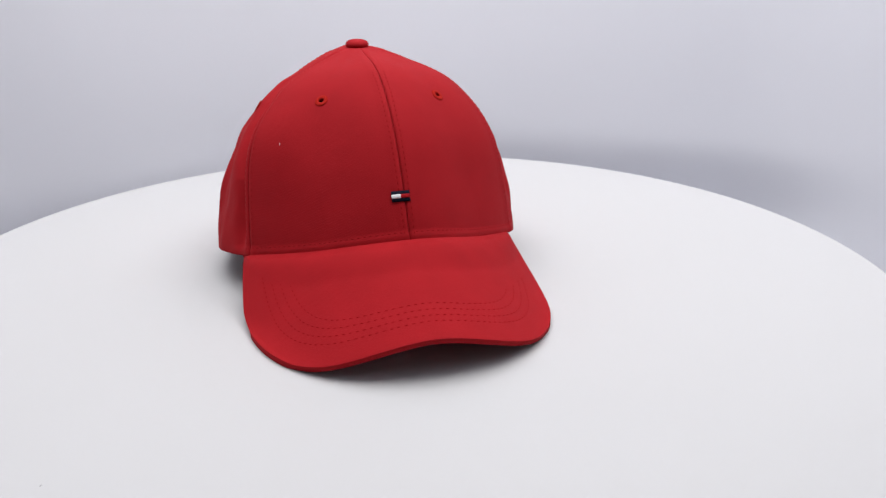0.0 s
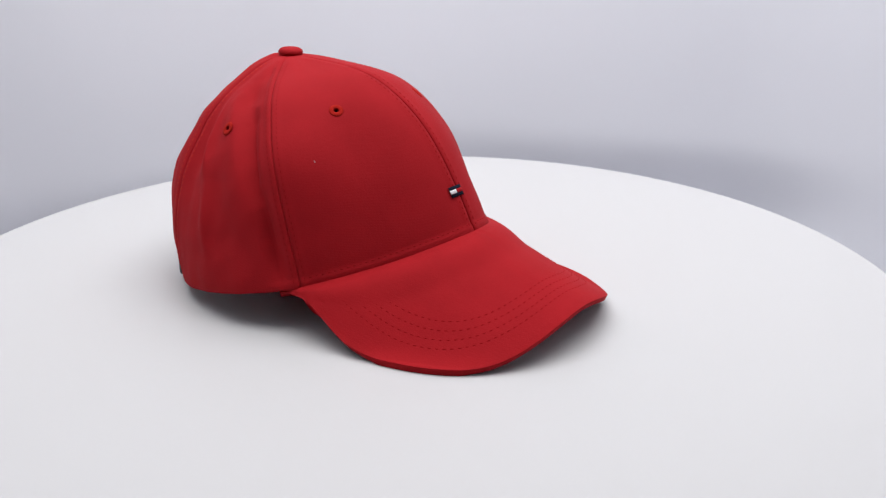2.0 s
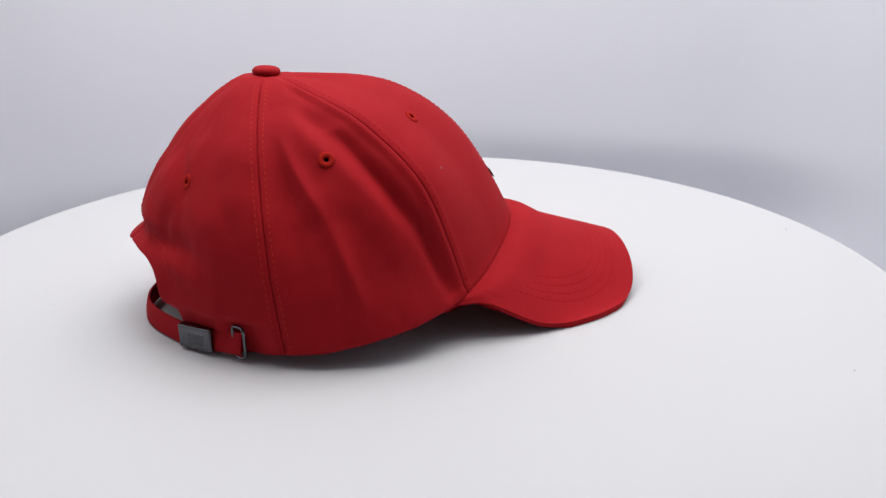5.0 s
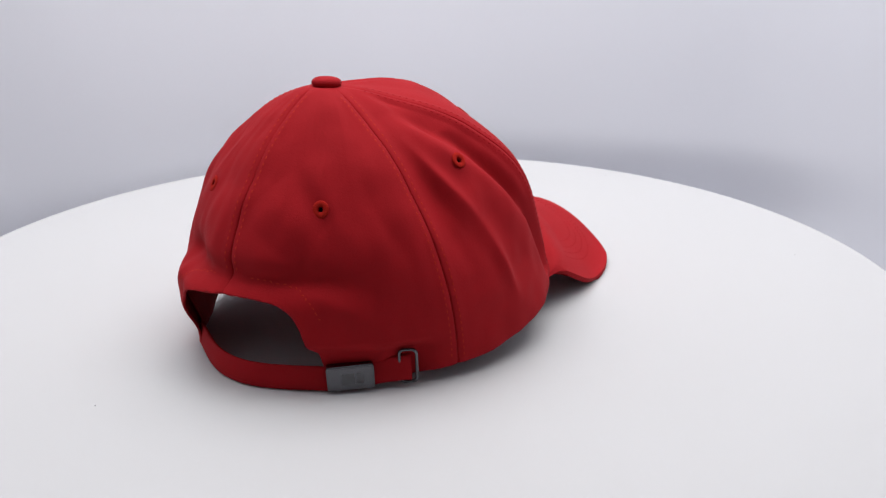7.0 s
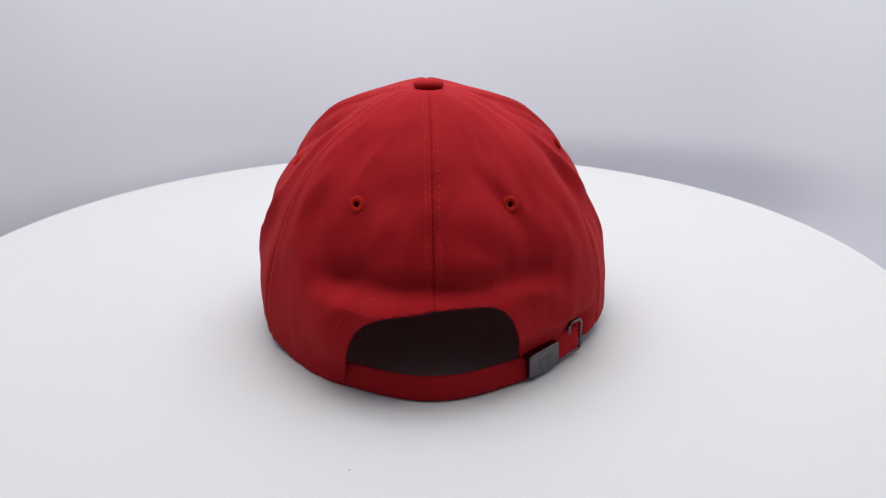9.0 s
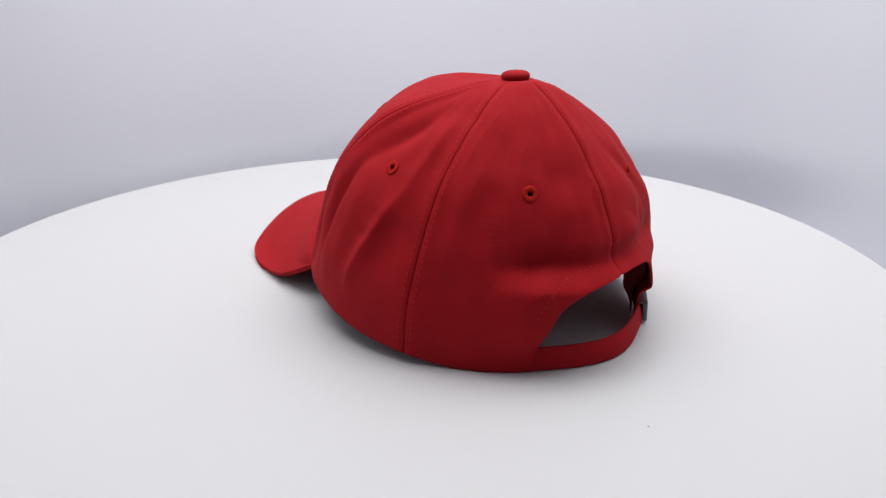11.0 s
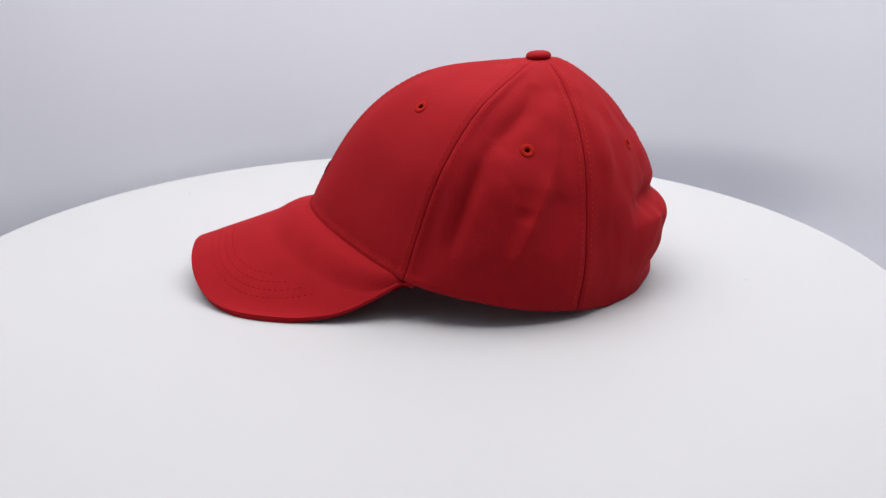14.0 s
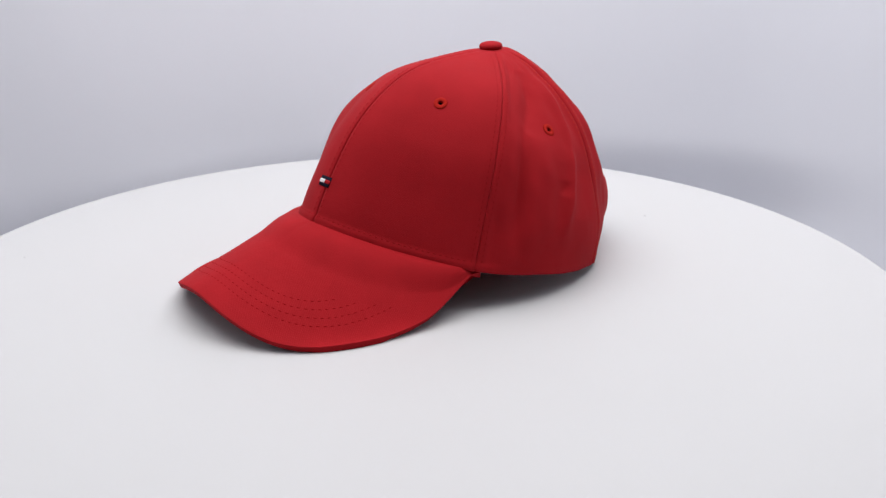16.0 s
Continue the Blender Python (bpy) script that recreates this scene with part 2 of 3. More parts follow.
def relief(phi, P):
    """How far the cloth lies out from its smooth form: folds, slack, and a stiff front."""
    A, Z = np.abs(phi)[:, None] * np.ones(P.shape[1]), P[:, :, 2]
    T = np.degrees(np.arctan2(np.abs(P[:, :, 0]), -P[:, :, 1]))
    side = np.sign(phi)[:, None] * np.ones(P.shape[1])
    r = np.hypot(P[:, :, 0], P[:, :, 1])
    soft = smoothstep(0.0005, 0.0065, np.radians(A - SEAM_FRONT) * np.maximum(r, 0.002)) * smoothstep(0.012, 0.038, r)
    d = -0.0012 * soft * (1 - smoothstep(SEAM_FRONT + 8, SEAM_FRONT + 26, A)) * smoothstep(0.02, 0.05, Z)
    for sd, a0, z0, a1, z1, wd, dp in FOLDS:
        px, pz = np.radians(T - a0) * r, Z - z0
        qx, qz = np.radians(a1 - a0) * np.maximum(r, 0.03), z1 - z0
        t = np.clip((px * qx + pz * qz) / (qx * qx + qz * qz), 0, 1)
        e2 = (px - t * qx) ** 2 + (pz - t * qz) ** 2
        crisp = float(smoothstep(0.0085, 0.0045, wd)) * 0.6
        form = crisp * np.exp(1.25 * (0.3 - np.sqrt(e2 / wd**2 + 0.09))) + (1 - crisp) * np.exp(-e2 / wd**2)
        d += np.where(side == sd, 0.65 if a0 > 110 else 1.25, 0) * dp * form * np.sin(math.pi * np.clip(0.03 + 0.9 * t, 0, 1)) * soft
    lump = np.zeros_like(Z)
    for i in range(0, P.shape[0]):
        if A[i, 0] > SEAM_FRONT:
            for j in range(0, P.shape[1], 1):
                p = P[i, j]
                lump[i, j] = noise.noise((p[0] * 38, p[1] * 38, p[2] * 22 + 4)) * 0.0014 + noise.noise((T[i, j] * 0.16, 7.0 * side[i, 0], p[2] * 30)) * 0.0003 + noise.noise((p[0] * 95, p[1] * 95, p[2] * 60)) * 0.0006
    d += lump * soft
    # the strap presses the cloth in on the wearer's right
    d += -0.0045 * np.where(side < 0, 1, 0) * smoothstep(102, 112, T) * smoothstep(162, 150, T) * smoothstep(0.026, 0.018, Z)
    # the hem over the opening is pinched and then turned out
    back = smoothstep(124, 152, T)
    d += back * (-0.0032 * np.exp(-((Z - 0.0545) / 0.0050) ** 2) + (0.0050 + side * 0.0026 * smoothstep(179, 158, T)) * smoothstep(0.0530, 0.0410, Z) * smoothstep(0.006, 0.030, Z))
    # the front hem is turned and stands a little proud of the visor
    share = np.linspace(0, 1, P.shape[1])[None, :]
    d += 0.0009 * smoothstep(0.966, 0.984, share) * smoothstep(60, 52, A)
    # each seam is drawn in, with a padded allowance beside it
    for c in (0, SEAM_FRONT, SEAM_BACK, 180):
        e = np.radians(A - c) * np.maximum(r, 0.004)
        held = smoothstep(0.046, 0.060, Z) if c == 180 else 1.0
        d += -held * (0.00040 if c == SEAM_FRONT else 0.00055) * np.exp(-(e / 0.0005) ** 2) + 0.00035 * np.exp(-((np.abs(e) - 0.0030) / 0.0022) ** 2)
    return d * smoothstep(0.006, 0.02, r)


# how the worn cap has settled out of its even form, in mm, by angle from the back round over the wearer's right: five heights, and the hem's drop
SETTLED = (
    (0.3, -0.2, -0.3, -1.9, -0.7, -0.2), (0.1, 0.5, 1.5, 1.5, 0.0, 0.2), (0.2, 0.2, 1.1, -0.2, -0.5, 0.4), (-0.5, 0.4, 2.4, 1.0, -1.6, 0.9),
    (-1.6, -1.7, -0.2, 0.9, -0.1, -0.6), (-1.2, -2.6, -0.9, -0.1, 2.7, 1.1), (-2.2, 0.0, 2.3, 0.3, 1.0, 0.5), (-2.1, -0.2, -1.1, -0.5, 0.8, 0.1),
    (-1.2, -0.3, 0.0, -0.7, 0.1, -0.2), (-1.7, 0.6, -0.3, -2.2, -1.2, -0.5), (-1.8, 0.7, -0.3, -2.0, -0.8, -0.4), (-1.1, -2.4, 0.1, -0.3, -0.9, -0.6),
    (-0.2, -0.9, 0.0, 0.6, -1.0, -2.2), (0.4, 1.3, -0.2, 0.2, -2.0, -2.2), (0.2, 0.3, 0.6, 2.9, -0.4, -2.2), (0.2, -0.4, 0.6, -1.4, -0.6, -1.1),
)
SETTLED_ROWS = (0.0, 0.2, 0.42, 0.62, 0.82, 1.0)


def settle(phi, P):
    table = np.array(SETTLED) * 0.001
    a = (phi + 180) / 22.5
    i = np.floor(a).astype(int)
    w = smoothstep(0, 1, a - i)[:, None]
    ring = table[i % 16] * (1 - w) + table[(i + 1) % 16] * w
    f = np.linspace(0, 1, P.shape[1])
    k = np.clip(np.searchsorted(SETTLED_ROWS, f) - 1, 0, 4)
    lo = np.array(SETTLED_ROWS)[k]
    v = smoothstep(0, 1, (f - lo) / (np.array(SETTLED_ROWS)[k + 1] - lo))[None, :]
    out = np.c_[np.zeros(len(phi)), ring[:, :5]]
    P = P + grid_normals(P) * (out[:, k] * (1 - v) + out[:, k + 1] * v)[:, :, None]
    P[:, :, 2] += ring[:, 5:] * f[None, :] ** 5
    return P


PHI, CROWN = crown_grid()
CROWN = settle(PHI, lay_seams(PHI, CROWN))
CROWN = CROWN + grid_normals(CROWN) * relief(PHI, CROWN)[:, :, None]
CROWN[:, :, 2] = np.maximum(CROWN[:, :, 2], 0.0006)
CROWN[-1] = CROWN[0]
NORMAL = grid_normals(CROWN)


INSIDE = in_opening(CROWN)


def trim_to_opening():
    """Draw the cloth's grid points that lie just inside the arch out to its edge."""
    P = CROWN.copy()
    for i, j in np.argwhere(INSIDE > 0):
        for a, b in ((0, -1), (1, 0), (-1, 0), (1, -1), (-1, -1)):
            k, m = i + a, j + b
            if 0 <= k <= NPHI and 0 <= m <= NROW and INSIDE[k, m] <= 0:
                t = INSIDE[i, j] / (INSIDE[i, j] - INSIDE[k, m])
                P[i, j] = CROWN[i, j] * (1 - t) + CROWN[k, m] * t
                break
    return P


TRIMMED = trim_to_opening()


def on_crown(phi, f):
    """Place and normal on the crown at an angle and a share (0 to 1) of the way from button to hem."""
    i, j = (phi + 180) / 360 * NPHI, f * NROW
    i0, j0 = int(min(max(i, 0), NPHI - 1)), int(min(max(j, 0), NROW - 1))
    u, v = i - i0, j - j0
    q = [(i0, j0, (1 - u) * (1 - v)), (i0 + 1, j0, u * (1 - v)), (i0, j0 + 1, (1 - u) * v), (i0 + 1, j0 + 1, u * v)]
    p = sum(CROWN[a, b] * w for a, b, w in q)
    n = sum(NORMAL[a, b] * w for a, b, w in q)
    return Vector(p), Vector(n).normalized()


CROWN_ANGLE = np.degrees(np.arctan2(CROWN[:, :, 0], -CROWN[:, :, 1]))


def at_height(phi, z):
    """Place and normal on the crown at a true angle and height."""
    cost = ((CROWN_ANGLE - phi) * 0.0016) ** 2 + (CROWN[:, :, 2] - z) ** 2
    i, j = divmod(int(np.argmin(cost[:, 5:])), NROW - 4)
    j += 5
    return Vector(CROWN[i, j]), Vector(NORMAL[i, j]).normalized()


EYELETS = ((-26.4, 0.1085), (25.6, 0.1082), (-75.5, 0.0981), (76.4, 0.0907), (-143.0, 0.0850), (144.6, 0.0854))

CAP = new("baseball_cap")
tagged(CAP, "bright red cotton twill six-panel baseball cap with curved visor", "cap")


def panel(name, lo, hi):
    ia, ib = int(round((lo + 180) / 360 * NPHI)), int(round((hi + 180) / 360 * NPHI))
    n, m = ib - ia + 1, NROW + 1
    verts = TRIMMED[ia:ib + 1].reshape(-1, 3)
    inside = INSIDE[ia:ib + 1].reshape(-1) > 0
    holes = [at_height(f, z)[0] for f, z in EYELETS]
    faces = []
    for i in range(n - 1):
        for j in range(m - 1):
            q = (i * m + j, i * m + j + 1, (i + 1) * m + j + 1, (i + 1) * m + j)
            if inside[list(q)].all():
                continue
            c = verts[list(q)].mean(0)
            if any(np.linalg.norm(c - np.array(hh)) < 0.0014 for hh in holes):
                continue
            if j == 0:
                q = (q[0], q[1], q[2])
            faces.append(q)
    ob = from_arrays(name, verts, faces, M_TWILL, CAP)
    mod = ob.modifiers.new("cloth", "SOLIDIFY")
    mod.thickness, mod.offset = 0.0012, -1
    return ob


# the hand of the winding is settled on the mesh: outward normals
for nm, lo, hi in (("front_panel", -SEAM_FRONT, 0), ("front_panel", 0, SEAM_FRONT), ("side_panel", -SEAM_BACK, -SEAM_FRONT),
                   ("side_panel", SEAM_FRONT, SEAM_BACK), ("back_panel", -180, -SEAM_BACK), ("back_panel", SEAM_BACK, 180)):
    panel(nm, lo, hi)


def tube(points, radius, mat, name, parent, sides=8, closed=False, label=""):
    bm = bmesh.new()
    pts = [Vector(p) for p in points]
    n = len(pts)
    rings = []
    side = None
    for k, p in enumerate(pts):
        a, b = pts[(k - 1) % n if closed else max(k - 1, 0)], pts[(k + 1) % n if closed else min(k + 1, n - 1)]
        d = (b - a).normalized()
        if side is None:
            side = d.orthogonal().normalized()
        side = (side - d * side.dot(d)).normalized()
        up = d.cross(side)
        rings.append([bm.verts.new(p + radius * (math.cos(2 * math.pi * s / sides) * side + math.sin(2 * math.pi * s / sides) * up)) for s in range(sides)])
    pairs = list(zip(rings, rings[1:]))
    if closed:
        pairs.append((rings[-1], rings[0]))
    for a, b in pairs:
        for s in range(sides):
            bm.faces.new((a[s], a[(s + 1) % sides], b[(s + 1) % sides], b[s]))
    if not closed:
        bm.faces.new(rings[0][::-1])
        bm.faces.new(rings[-1])
    bmesh.ops.recalc_face_normals(bm, faces=bm.faces)
    return part(name, bm, mat, parent, label)


def stitch_row(path, mat, parent, length=0.0024, gap=0.0010, wide=0.00036, sink=0.00002, name="stitching"):
    """A row of thread stitches along places with normals: small flattened beads, sunk into the cloth at both ends."""
    pts = np.array([tuple(p) for p, n in path])
    nrm = np.array([tuple(n) for p, n in path])
    s = np.r_[0, np.cumsum(np.linalg.norm(np.diff(pts, axis=0), axis=1))]
    verts, faces = [], []
    rnd = random.Random(int(s[-1] * 1e6))
    u = gap
    while u + length < s[-1]:
        ln = length * rnd.uniform(0.9, 1.08)
        base = len(verts)
        for k, (w, hh) in enumerate(((0.25, -0.6), (0.9, 0.5), (1.0, 1.0), (0.9, 0.5), (0.25, -0.6))):
            q = u + ln * k / 4
            p = np.array([np.interp(q, s, pts[:, c]) for c in range(3)])
            n = np.array([np.interp(q, s, nrm[:, c]) for c in range(3)])
            d = np.array([np.interp(q + 1e-4, s, pts[:, c]) - np.interp(q - 1e-4, s, pts[:, c]) for c in range(3)])
            t = np.cross(n, d)
            t /= np.linalg.norm(t) + 1e-12
            top = p + n * (hh * wide * 0.8 - sink)
            verts += [p - t * wide * w - n * wide * 0.4, top - t * wide * w * 0.5, top + t * wide * w * 0.5, p + t * wide * w - n * wide * 0.4]
        for k in range(4):
            for c in range(3):
                a = base + 4 * k + c
                faces.append((a, a + 1, a + 5, a + 4))
        u += ln + gap
    return from_arrays(name, verts, faces, mat, parent)


def seam_path(phi, f0, f1, off=0.0, n=120):
    out = []
    for k in range(n + 1):
        f = f0 + (f1 - f0) * k / n
        p, _ = on_crown(phi, f)
        r = max(math.hypot(p.x, p.y), 0.004)
        ang = phi + math.degrees(off / r)
        ang = (ang + 180) % 360 - 180
        out.append(on_crown(ang, f))
    return out


def share_at(phi, z):
    col = CROWN[int(round((phi + 180) / 360 * NPHI)), :, 2]
    return float(np.interp(-z, -col, np.arange(NROW + 1))) / NROW


def behind(x, z):
    """Place and normal on the back of the crown, by x and height."""
    cost = (CROWN[:, :, 0] - x) ** 2 + (CROWN[:, :, 2] - z) ** 2 + np.where(CROWN[:, :, 1] > 0.015, 0, 1)
    i, j = divmod(int(np.argmin(cost)), NROW + 1)
    return Vector(CROWN[i, j]), Vector(NORMAL[i, j]).normalized()


def panel_named(name, index):
    obs = [o for o in CAP.children if o.name.split(".")[0] == name]
    return obs[index]


FP, SP, BP = [panel_named("front_panel", k) for k in (0, 1)], [panel_named("side_panel", k) for k in (0, 1)], [panel_named("back_panel", k) for k in (0, 1)]
OFF = 0.0030
for sgn, k in ((-1, 0), (1, 1)):
    stitch_row(seam_path(0, 0.36, 0.985, sgn * OFF), M_THREAD_SOFT, FP[k])
    stitch_row(seam_path(sgn * SEAM_FRONT, 0.10, 0.985, -sgn * OFF), M_THREAD_SOFT, FP[k], wide=0.00030)
    stitch_row(seam_path(sgn * SEAM_FRONT, 0.10, 0.985, sgn * OFF), M_THREAD_SOFT, SP[k], wide=0.00028)
    stitch_row(seam_path(sgn * SEAM_BACK, 0.10, 0.985, -sgn * OFF), M_THREAD_LIGHT, SP[k])
    stitch_row(seam_path(sgn * SEAM_BACK, 0.10, 0.985, sgn * OFF), M_THREAD_LIGHT, BP[k])
    stitch_row(seam_path(180 if sgn > 0 else -180, 0.10, share_at(180, 0.0535), -sgn * OFF), M_THREAD_LIGHT, BP[k])
    # hem of the front panels, above the visor, and the fold of the hem at the back opening
    stitch_row([on_crown(sgn * (1 + 46.5 * q / 60), 0.972) for q in range(61)], M_THREAD_SOFT, FP[k])
    hem = []
    for q in range(61):
        a = radians(89 - 62 * q / 60)
        x = sgn * 0.0468 * math.cos(a) ** (2 / 5)
        hem.append(behind(x, (0.0465 - 0.14 * max(x, 0)) * math.sin(a) ** (2 / 3) + 0.0068))
    stitch_row(hem, M_THREAD_LIGHT, BP[k])


# button on top
def button():
    prof = [(0, 0.0047)]
    for k in range(1, 13):
        a = math.radians(90 * k / 12)
        prof.append((0.0074 * math.sin(a) ** 0.62, 0.0017 + 0.0030 * math.cos(a) ** 0.9))
    prof += [(0.0070, 0.0008), (0.0060, -0.0006), (0, -0.0006)]
    ob = part("button", lathe(prof, 48), M_TWILL, CAP, "cloth-covered red button")
    ob.matrix_local = pose(0, 0, Z_TOP - 0.0004, 3, 0, 0)


button()


def eyelet(phi, z, parent):
    p, n = at_height(phi, z)
    bm = bmesh.new()
    R, r, N, K = 0.0026, 0.00135, 66, 8
    rings = []
    for k in range(N):
        a = 2 * math.pi * k / N
        rr = r * (1.0 + 0.13 * math.cos(18 * a))
        rings.append([bm.verts.new(((R + rr * math.cos(2 * math.pi * s / K)) * math.cos(a), (R + rr * math.cos(2 * math.pi * s / K)) * math.sin(a),
                                    0.36 * rr * math.sin(2 * math.pi * s / K))) for s in range(K)])
    for k in range(N):
        a, b = rings[k], rings[(k + 1) % N]
        for s in range(K):
            bm.faces.new((a[s], b[s], b[(s + 1) % K], a[(s + 1) % K]))
    ob = part("eyelet", bm, M_EYELET, parent, "orange-red thread-bound eyelet")
    ob.matrix_local = Matrix.Translation(p + n * 0.0001) @ n.to_track_quat("Z", "Y").to_matrix().to_4x4()
    # added dark cup behind the ring: stands in for shade inside the hole
    part("backing", lathe([(0, -0.0040), (0.0032, -0.0036), (0.0036, -0.0016), (0.0038, -0.0016), (0.0034, -0.0042), (0, -0.0045)], 20), M_NAVY, ob, "added dark cup standing in for shade inside the eyelet")


for (f, z), par in zip(EYELETS, (FP[0], FP[1], SP[0], SP[1], BP[0], BP[1])):
    eyelet(f, z, par)


# ---- sweatband inside the hem ----
def sweatband():
    vs, fs, m = [], [], 9
    angles = np.linspace(-138, 138, 140)
    for a in angles:
        i = int(round((a + 180) / 360 * NPHI))
        col, nor = CROWN[i], NORMAL[i]
        z0 = col[-1, 2]
        for j in range(m):
            k = int(np.argmin(np.abs(col[NROW // 2:, 2] - (z0 + 0.0012 + 0.028 * j / (m - 1))))) + NROW // 2
            inward = 0.0030 + 0.0008 * math.sin(math.pi * j / (m - 1))
            p = col[k] - np.array((nor[k][0], nor[k][1], 0)) * inward
            vs.append((p[0], p[1], z0 + 0.0012 + 0.028 * j / (m - 1)))
    for i in range(len(angles) - 1):
        for j in range(m - 1):
            fs.append((i * m + j, (i + 1) * m + j, (i + 1) * m + j + 1, i * m + j + 1))
    ob = from_arrays("sweatband", vs, fs, M_TWILL, CAP, "red cotton band inside the hem")
    mod = ob.modifiers.new("cloth", "SOLIDIFY")
    mod.thickness, mod.offset = 0.0008, 0


sweatband()

# a white lint fibre on the front panel
def lint():
    p, n = at_height(-38.3, 0.0872)
    tube([p + n * 0.0002 + Vector((0, 0.0004, 0.0005)), p + n * 0.0004, p + n * 0.0002 - Vector((0.0001, 0.0001, 0.0006))], 0.00014, M_WHITE, "lint", FP[0], 6, False, "white lint fibre")


lint()

# ---- visor ----
def rim_front(u):
    """The seam between crown and visor, u from -1 to 1."""
    f = u * (55.0 if u < 0 else 50.5)
    p, n = on_crown(f, 0.995)
    return p


def visor_edge(u):
    """Plan of the visor's free edge, u from -1 to 1."""
    a = u * math.pi / 2
    s, c = math.sin(a), math.cos(a)
    x = 0.0850 * math.copysign(abs(s) ** 0.8907, s)
    x *= 1 - 0.0599 * math.tanh(x / 0.03)
    y = -0.0793 - 0.1294 * abs(c) ** 0.5542 + 0.0207 * x
    return Vector((x, y, 0))


def visor_point(u, v):
    a, b = rim_front(u), visor_edge(u)
    tucked = float(smoothstep(0.86, 1.0, abs(u)))
    a = a * (1 - 0.035 * tucked)
    b = b.lerp(Vector((a.x, a.y, 0)), 0.9 * float(smoothstep(0.92, 1.0, abs(u))))
    p = a.lerp(b, v)
    z = visor_z(p.x, p.y)
    z = 0.0023 + 0.0035 * math.log1p(math.exp(min((z - 0.0023) / 0.0035, 30)))
    w = smoothstep(0.0, 0.35, v)
    p.z = float(a.z * (1 - w) + z * w if v < 0.35 else z)
    under = float(smoothstep(0.89, 1.0, abs(u)))
    p.z = max(p.z * (1 - under) + min(p.z, a.z - 0.0015) * under, 0.0034)
    return p


NU, NV = 160, 60
VU = [math.sin(q * math.pi / 2) * 0.35 + q * 0.65 for q in np.linspace(-1, 1, NU + 1)]
VISOR = np.array([[tuple(visor_point(u, v)) for v in np.linspace(-0.02, 1, NV + 1)] for u in VU])
VISOR_N = np.cross(np.gradient(VISOR, axis=0), np.gradient(VISOR, axis=1))
VISOR_N /= np.linalg.norm(VISOR_N, axis=2, keepdims=True) + 1e-12
if VISOR_N[NU // 2, NV // 2, 2] < 0:
    VISOR_N = -VISOR_N


def visor():
    verts = VISOR.reshape(-1, 3)
    m = NV + 1
    faces = [(i * m + j, (i + 1) * m + j, (i + 1) * m + j + 1, i * m + j + 1) for i in range(NU) for j in range(NV)]
    ob = from_arrays("visor", verts, faces, M_TWILL, CAP, "stiff curved red visor with stitched rows")
    bm = bmesh.new()
    bm.from_mesh(ob.data)
    bmesh.ops.recalc_face_normals(bm, faces=bm.faces)
    if sum(f.normal.z for f in bm.faces) < 0:
        bmesh.ops.reverse_faces(bm, faces=bm.faces)
    bm.to_mesh(ob.data)
    bm.free()
    mod = ob.modifiers.new("board", "SOLIDIFY")
    mod.thickness, mod.offset = 0.0032, -1
    bev = ob.modifiers.new("round", "BEVEL")
    bev.width, bev.segments, bev.limit_method, bev.angle_limit = 0.0008, 2, "ANGLE", math.radians(50)
    return ob


VISOR_OB = visor()


def on_visor(u, v):
    i = float(np.interp(u, VU, np.arange(NU + 1)))
    j = (v + 0.02) / 1.02 * NV
    i0, j0 = int(min(i, NU - 1)), int(min(max(j, 0), NV - 1))
    a, b = i - i0, j - j0
    q = [(i0, j0, (1 - a) * (1 - b)), (i0 + 1, j0, a * (1 - b)), (i0, j0 + 1, (1 - a) * b), (i0 + 1, j0 + 1, a * b)]
    return Vector(sum(VISOR[x, y] * w for x, y, w in q)), Vector(sum(VISOR_N[x, y] * w for x, y, w in q))


def visor_row(inset, reach, right):
    """Places along the visor at an even distance inside its free edge."""
    us = np.linspace(-0.98, 0.98, 260)
    E = np.array([tuple(visor_edge(u))[:2] for u in us])
    d = np.gradient(E, axis=0)
    d /= np.linalg.norm(d, axis=1, keepdims=True)
    n = np.stack([-d[:, 1], d[:, 0]], 1)
    if n[130, 1] < 0:
        n = -n
    out = []
    for (x, y), u in zip(E + n * inset, us):
        if -right < u < reach:
            def height(a, b):
                return 0.0023 + 0.0035 * math.log1p(math.exp(min((visor_z(a, b) - 0.0023) / 0.0035, 30)))
            h = 0.0005
            nn = Vector((-(height(x + h, y) - height(x - h, y)) / (2 * h), -(height(x, y + h) - height(x, y - h)) / (2 * h), 1)).normalized()
            out.append((Vector((x, y, height(x, y))), nn))
    return out


for inset, reach, right in ((0.0245, 0.70, 0.91), (0.0203, 0.77, 0.93), (0.0162, 0.83, 0.945), (0.0122, 0.88, 0.958)):
    stitch_row(visor_row(inset, reach, right), M_THREAD, VISOR_OB, 0.0028, 0.0009, 0.00034)


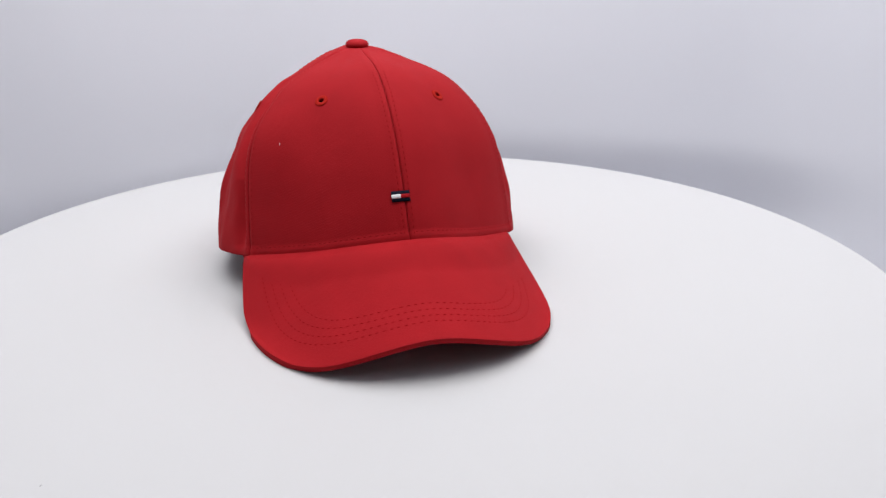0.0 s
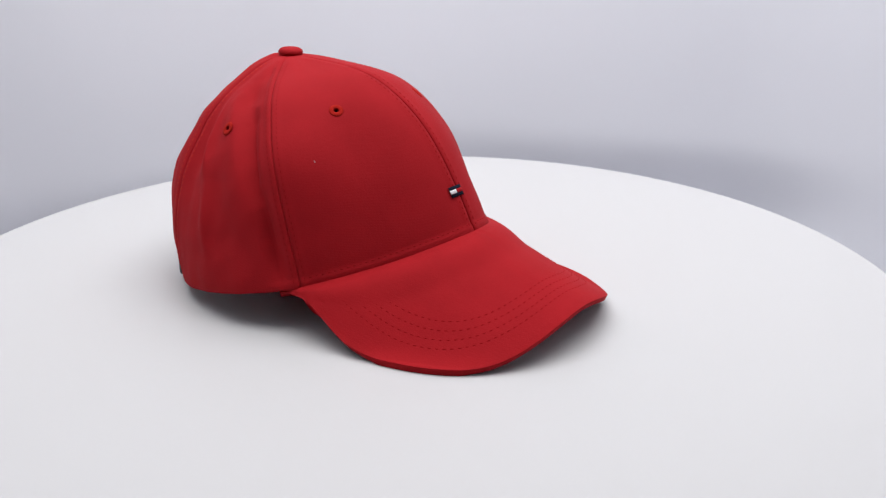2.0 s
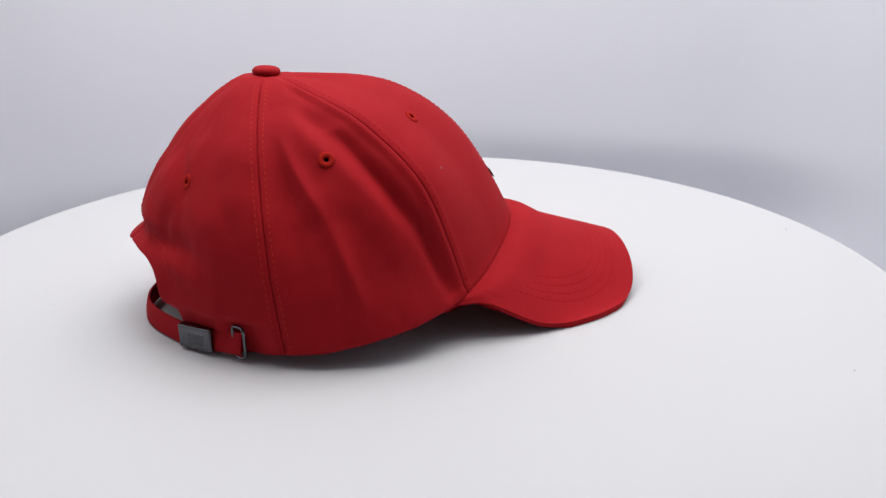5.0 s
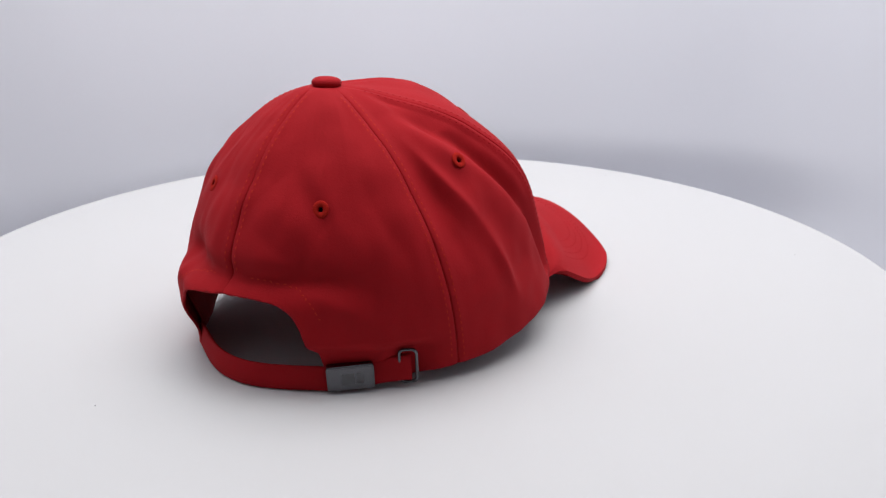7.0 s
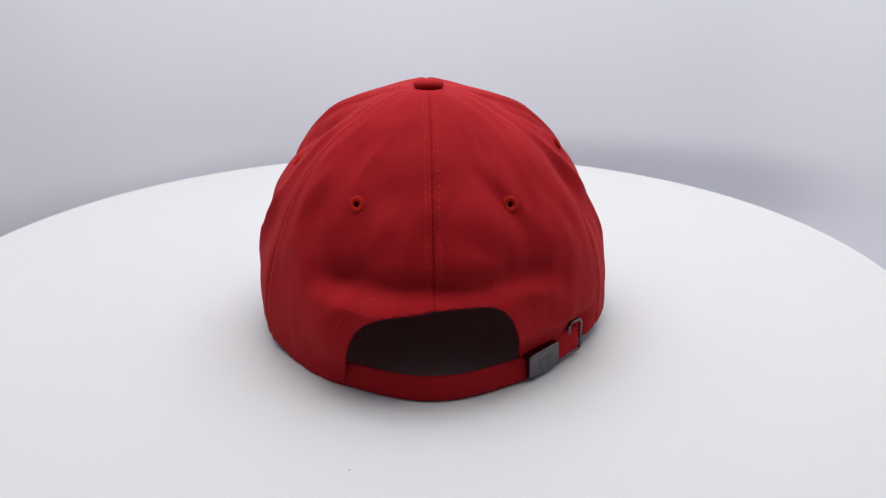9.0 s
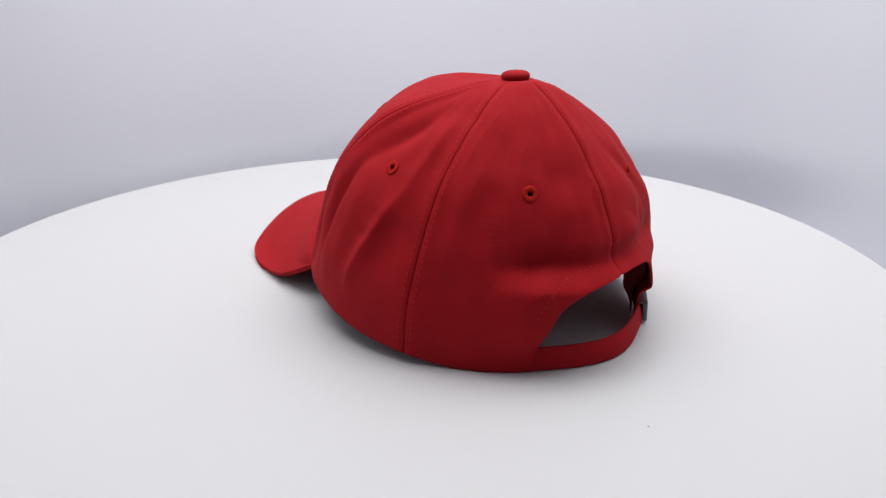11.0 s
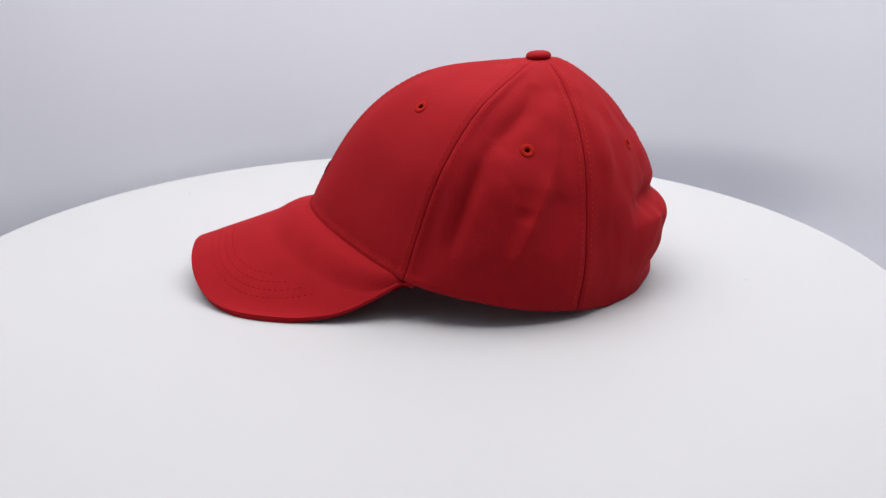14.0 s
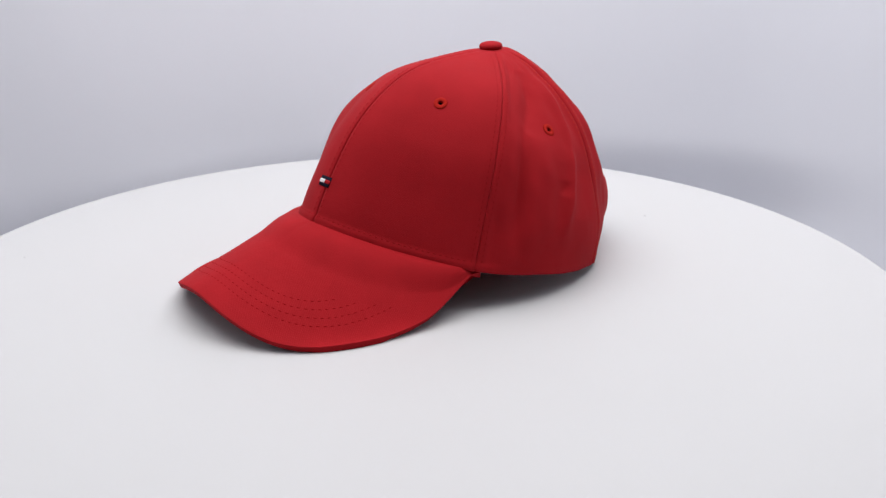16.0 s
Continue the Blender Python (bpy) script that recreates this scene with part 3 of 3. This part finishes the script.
# ---- woven flag tab on the front seam ----
def flag_patch():
    c, n = at_height(1.2, 0.0658)
    c.x = 0.0
    n = Vector((0, n.y, n.z)).normalized()
    right, up = Vector((1, 0, 0)), n.cross(Vector((1, 0, 0))).normalized()
    if up.z < 0:
        up = -up

    def block(name, x0, x1, y0, y1, lift, mat, parent, label=""):
        nx, ny = 8, 4
        vs, fs = [], []
        for i in range(nx + 1):
            for j in range(ny + 1):
                x, y = x0 + (x1 - x0) * i / nx, y0 + (y1 - y0) * j / ny
                g = c + right * x + up * y
                edge = 0.00015 if i in (0, nx) or j in (0, ny) else 0.0
                vs.append(g - n * (abs(x) ** 2 * 6.0) + n * (lift - edge))
        m = ny + 1
        for i in range(nx):
            for j in range(ny):
                fs.append((i * m + j, (i + 1) * m + j, (i + 1) * m + j + 1, i * m + j + 1))
        ob = from_arrays(name, vs, fs, mat, parent, label)
        mod = ob.modifiers.new("thread", "SOLIDIFY")
        mod.thickness, mod.offset = 0.00025, 1
        return ob

    x0, x1, h = -0.0073, 0.0028, 0.0030
    base = block("flag_tab", x0, x1, -h, h, 0.0003, M_NAVY, CAP, "tiny navy, white and red woven flag tab")
    block("white_field", x0, (x0 + x1) / 2, -h * 0.34, h * 0.34, 0.0005, M_WHITE, base, "white field")
    block("red_field", (x0 + x1) / 2, x1 - 0.0001, -h * 0.34, h * 0.34, 0.0005, M_TWILL, base, "red field")


flag_patch()


# ---- strap, buckle and loop at the back ----
def ribbon(name, pts, lean, z0, z1, thick, mat, parent, label=""):
    vs, fs = [], []
    n = len(pts)
    for k, (x, y) in enumerate(pts):
        ax, ay = pts[max(k - 1, 0)]
        bx, by = pts[min(k + 1, n - 1)]
        d = Vector((bx - ax, by - ay)).normalized()
        nx, ny = d.y, -d.x
        if ny * y + nx * x < 0:
            nx, ny = -nx, -ny
        za, zb = z0(k / (n - 1)), z1(k / (n - 1))
        for j in range(9):
            q = j / 8
            bulge = 0.0005 * math.sin(math.pi * q) - lean * q
            vs.append((x + nx * bulge, y + ny * bulge, za + (zb - za) * q))
    for k in range(n - 1):
        for j in range(8):
            fs.append((k * 9 + j, (k + 1) * 9 + j, (k + 1) * 9 + j + 1, k * 9 + j + 1))
    ob = from_arrays(name, vs, fs, mat, parent, label)
    bm = bmesh.new()
    bm.from_mesh(ob.data)
    bmesh.ops.recalc_face_normals(bm, faces=bm.faces)
    f = min(bm.faces, key=lambda q: abs(q.calc_center_median().x))
    c = f.calc_center_median()
    if f.normal.x * c.x + f.normal.y * c.y < 0:
        bmesh.ops.reverse_faces(bm, faces=bm.faces)
    bm.to_mesh(ob.data)
    bm.free()
    mod = ob.modifiers.new("cloth", "SOLIDIFY")
    mod.thickness, mod.offset = thick, -1
    bev = ob.modifiers.new("round", "BEVEL")
    bev.width, bev.segments, bev.limit_method, bev.angle_limit = 0.0005, 2, "ANGLE", math.radians(50)
    return ob


def strap():
    xs = np.linspace(0.046, -0.0730, 70)
    pts = []
    for x in xs:
        y = 0.0748 - 12.0 * x * x + 1500.0 * x**4
        if x < -0.044:
            y = 0.0572 - (abs(x) - 0.044) * 0.88
        pts.append((float(x), float(y)))
    ob = ribbon("strap", pts, 0.002, lambda q: 0.0007 + 0.0035 * smoothstep(0.75, 1.0, q), lambda q: 0.0124 + 0.0040 * smoothstep(0.82, 1.0, q), 0.0014, M_TWILL, CAP, "narrow red twill adjusting strap")
    return ob


STRAP = strap()


def frame_to(at, along, out):
    """A turn with x along, z outwards."""
    x = Vector(along).normalized()
    z = Vector(out)
    z = (z - x * z.dot(x)).normalized()
    y = z.cross(x)
    return Matrix((( x.x, y.x, z.x, at[0]), (x.y, y.y, z.y, at[1]), (x.z, y.z, z.z, at[2]), (0, 0, 0, 1)))


def rounded_plate(w, h, t, bevel):
    bm = bmesh.new()
    bmesh.ops.create_cube(bm, size=1)
    bmesh.ops.scale(bm, vec=(w, h, t), verts=bm.verts)
    bmesh.ops.bevel(bm, geom=bm.edges[:], offset=bevel, segments=3, affect="EDGES")
    return bm


def plate_part(name, bm, mat, parent, label=""):
    return part(name, bm, mat, parent, label, smooth=False)


def buckle():
    a, b = Vector((-0.0437, 0.0580, 0.0072)), Vector((-0.0598, 0.0432, 0.0082))
    d = b - a
    out = Vector((-0.67, 0.74, 0.02))
    m = frame_to((a + b) / 2 + out * 0.0008, d, out)
    ob = plate_part("buckle", rounded_plate(d.length, 0.0116, 0.0024, 0.0006), M_METAL, CAP, "dark gunmetal clasp buckle")
    ob.matrix_local = m
    for k, (x, y, w, h) in enumerate(((-0.0010, 0.0000, 0.0060, 0.0056), (0.0044, 0.0000, 0.0034, 0.0056))):
        e = plate_part("engraving", rounded_plate(w, h, 0.00024, 0.00008), M_METAL_DARK, ob)
        e.location = (x, y, 0.0012)
    lip = plate_part("lip", rounded_plate(d.length * 0.98, 0.0016, 0.0052, 0.0005), M_METAL, ob)
    lip.location = (0, 0.0056, -0.0014)


buckle()


def loop_ring():
    a = Vector((-0.0708, 0.0316, 0.0110))
    out = Vector((-0.60, 0.80, 0.0))
    m = frame_to(a, (-0.81, -0.58, 0.03), out)
    w, h, r = 0.0040, 0.0082, 0.0024
    pts = []
    for cx, cy, a0 in ((w - r, h - r, 0), (-w + r, h - r, 90), (-w + r, -h + r, 180), (w - r, -h + r, 270)):
        for k in range(6):
            an = math.radians(a0 + 90 * k / 5)
            pts.append((cx + r * math.cos(an), cy + r * math.sin(an), 0))
    ob = tube(pts, 0.00085, M_METAL, "strap_loop", CAP, 10, True, "dark gunmetal strap loop")
    ob.matrix_local = m


loop_ring()


# ---- what moves: the disc and the cap turn together about the disc's axis ----
def turn(t):
    return 18.4098 * t - 0.01046 * (t - 8.0) ** 2


def motions():
    times = [0.5 * k for k in range(33)]
    walk(TURNTABLE, [(t, pose(0, 0, 0, 0, 0, turn(t))) for t in times])
    bx, by = -0.0307, 0.07345
    rows = []
    for t in times:
        a = radians(turn(t))
        rows.append((t, pose(bx * math.cos(a) - by * math.sin(a), bx * math.sin(a) + by * math.cos(a), 0.0, 0, 0, 14.0 + turn(t))))
    walk(CAP, rows)


motions()
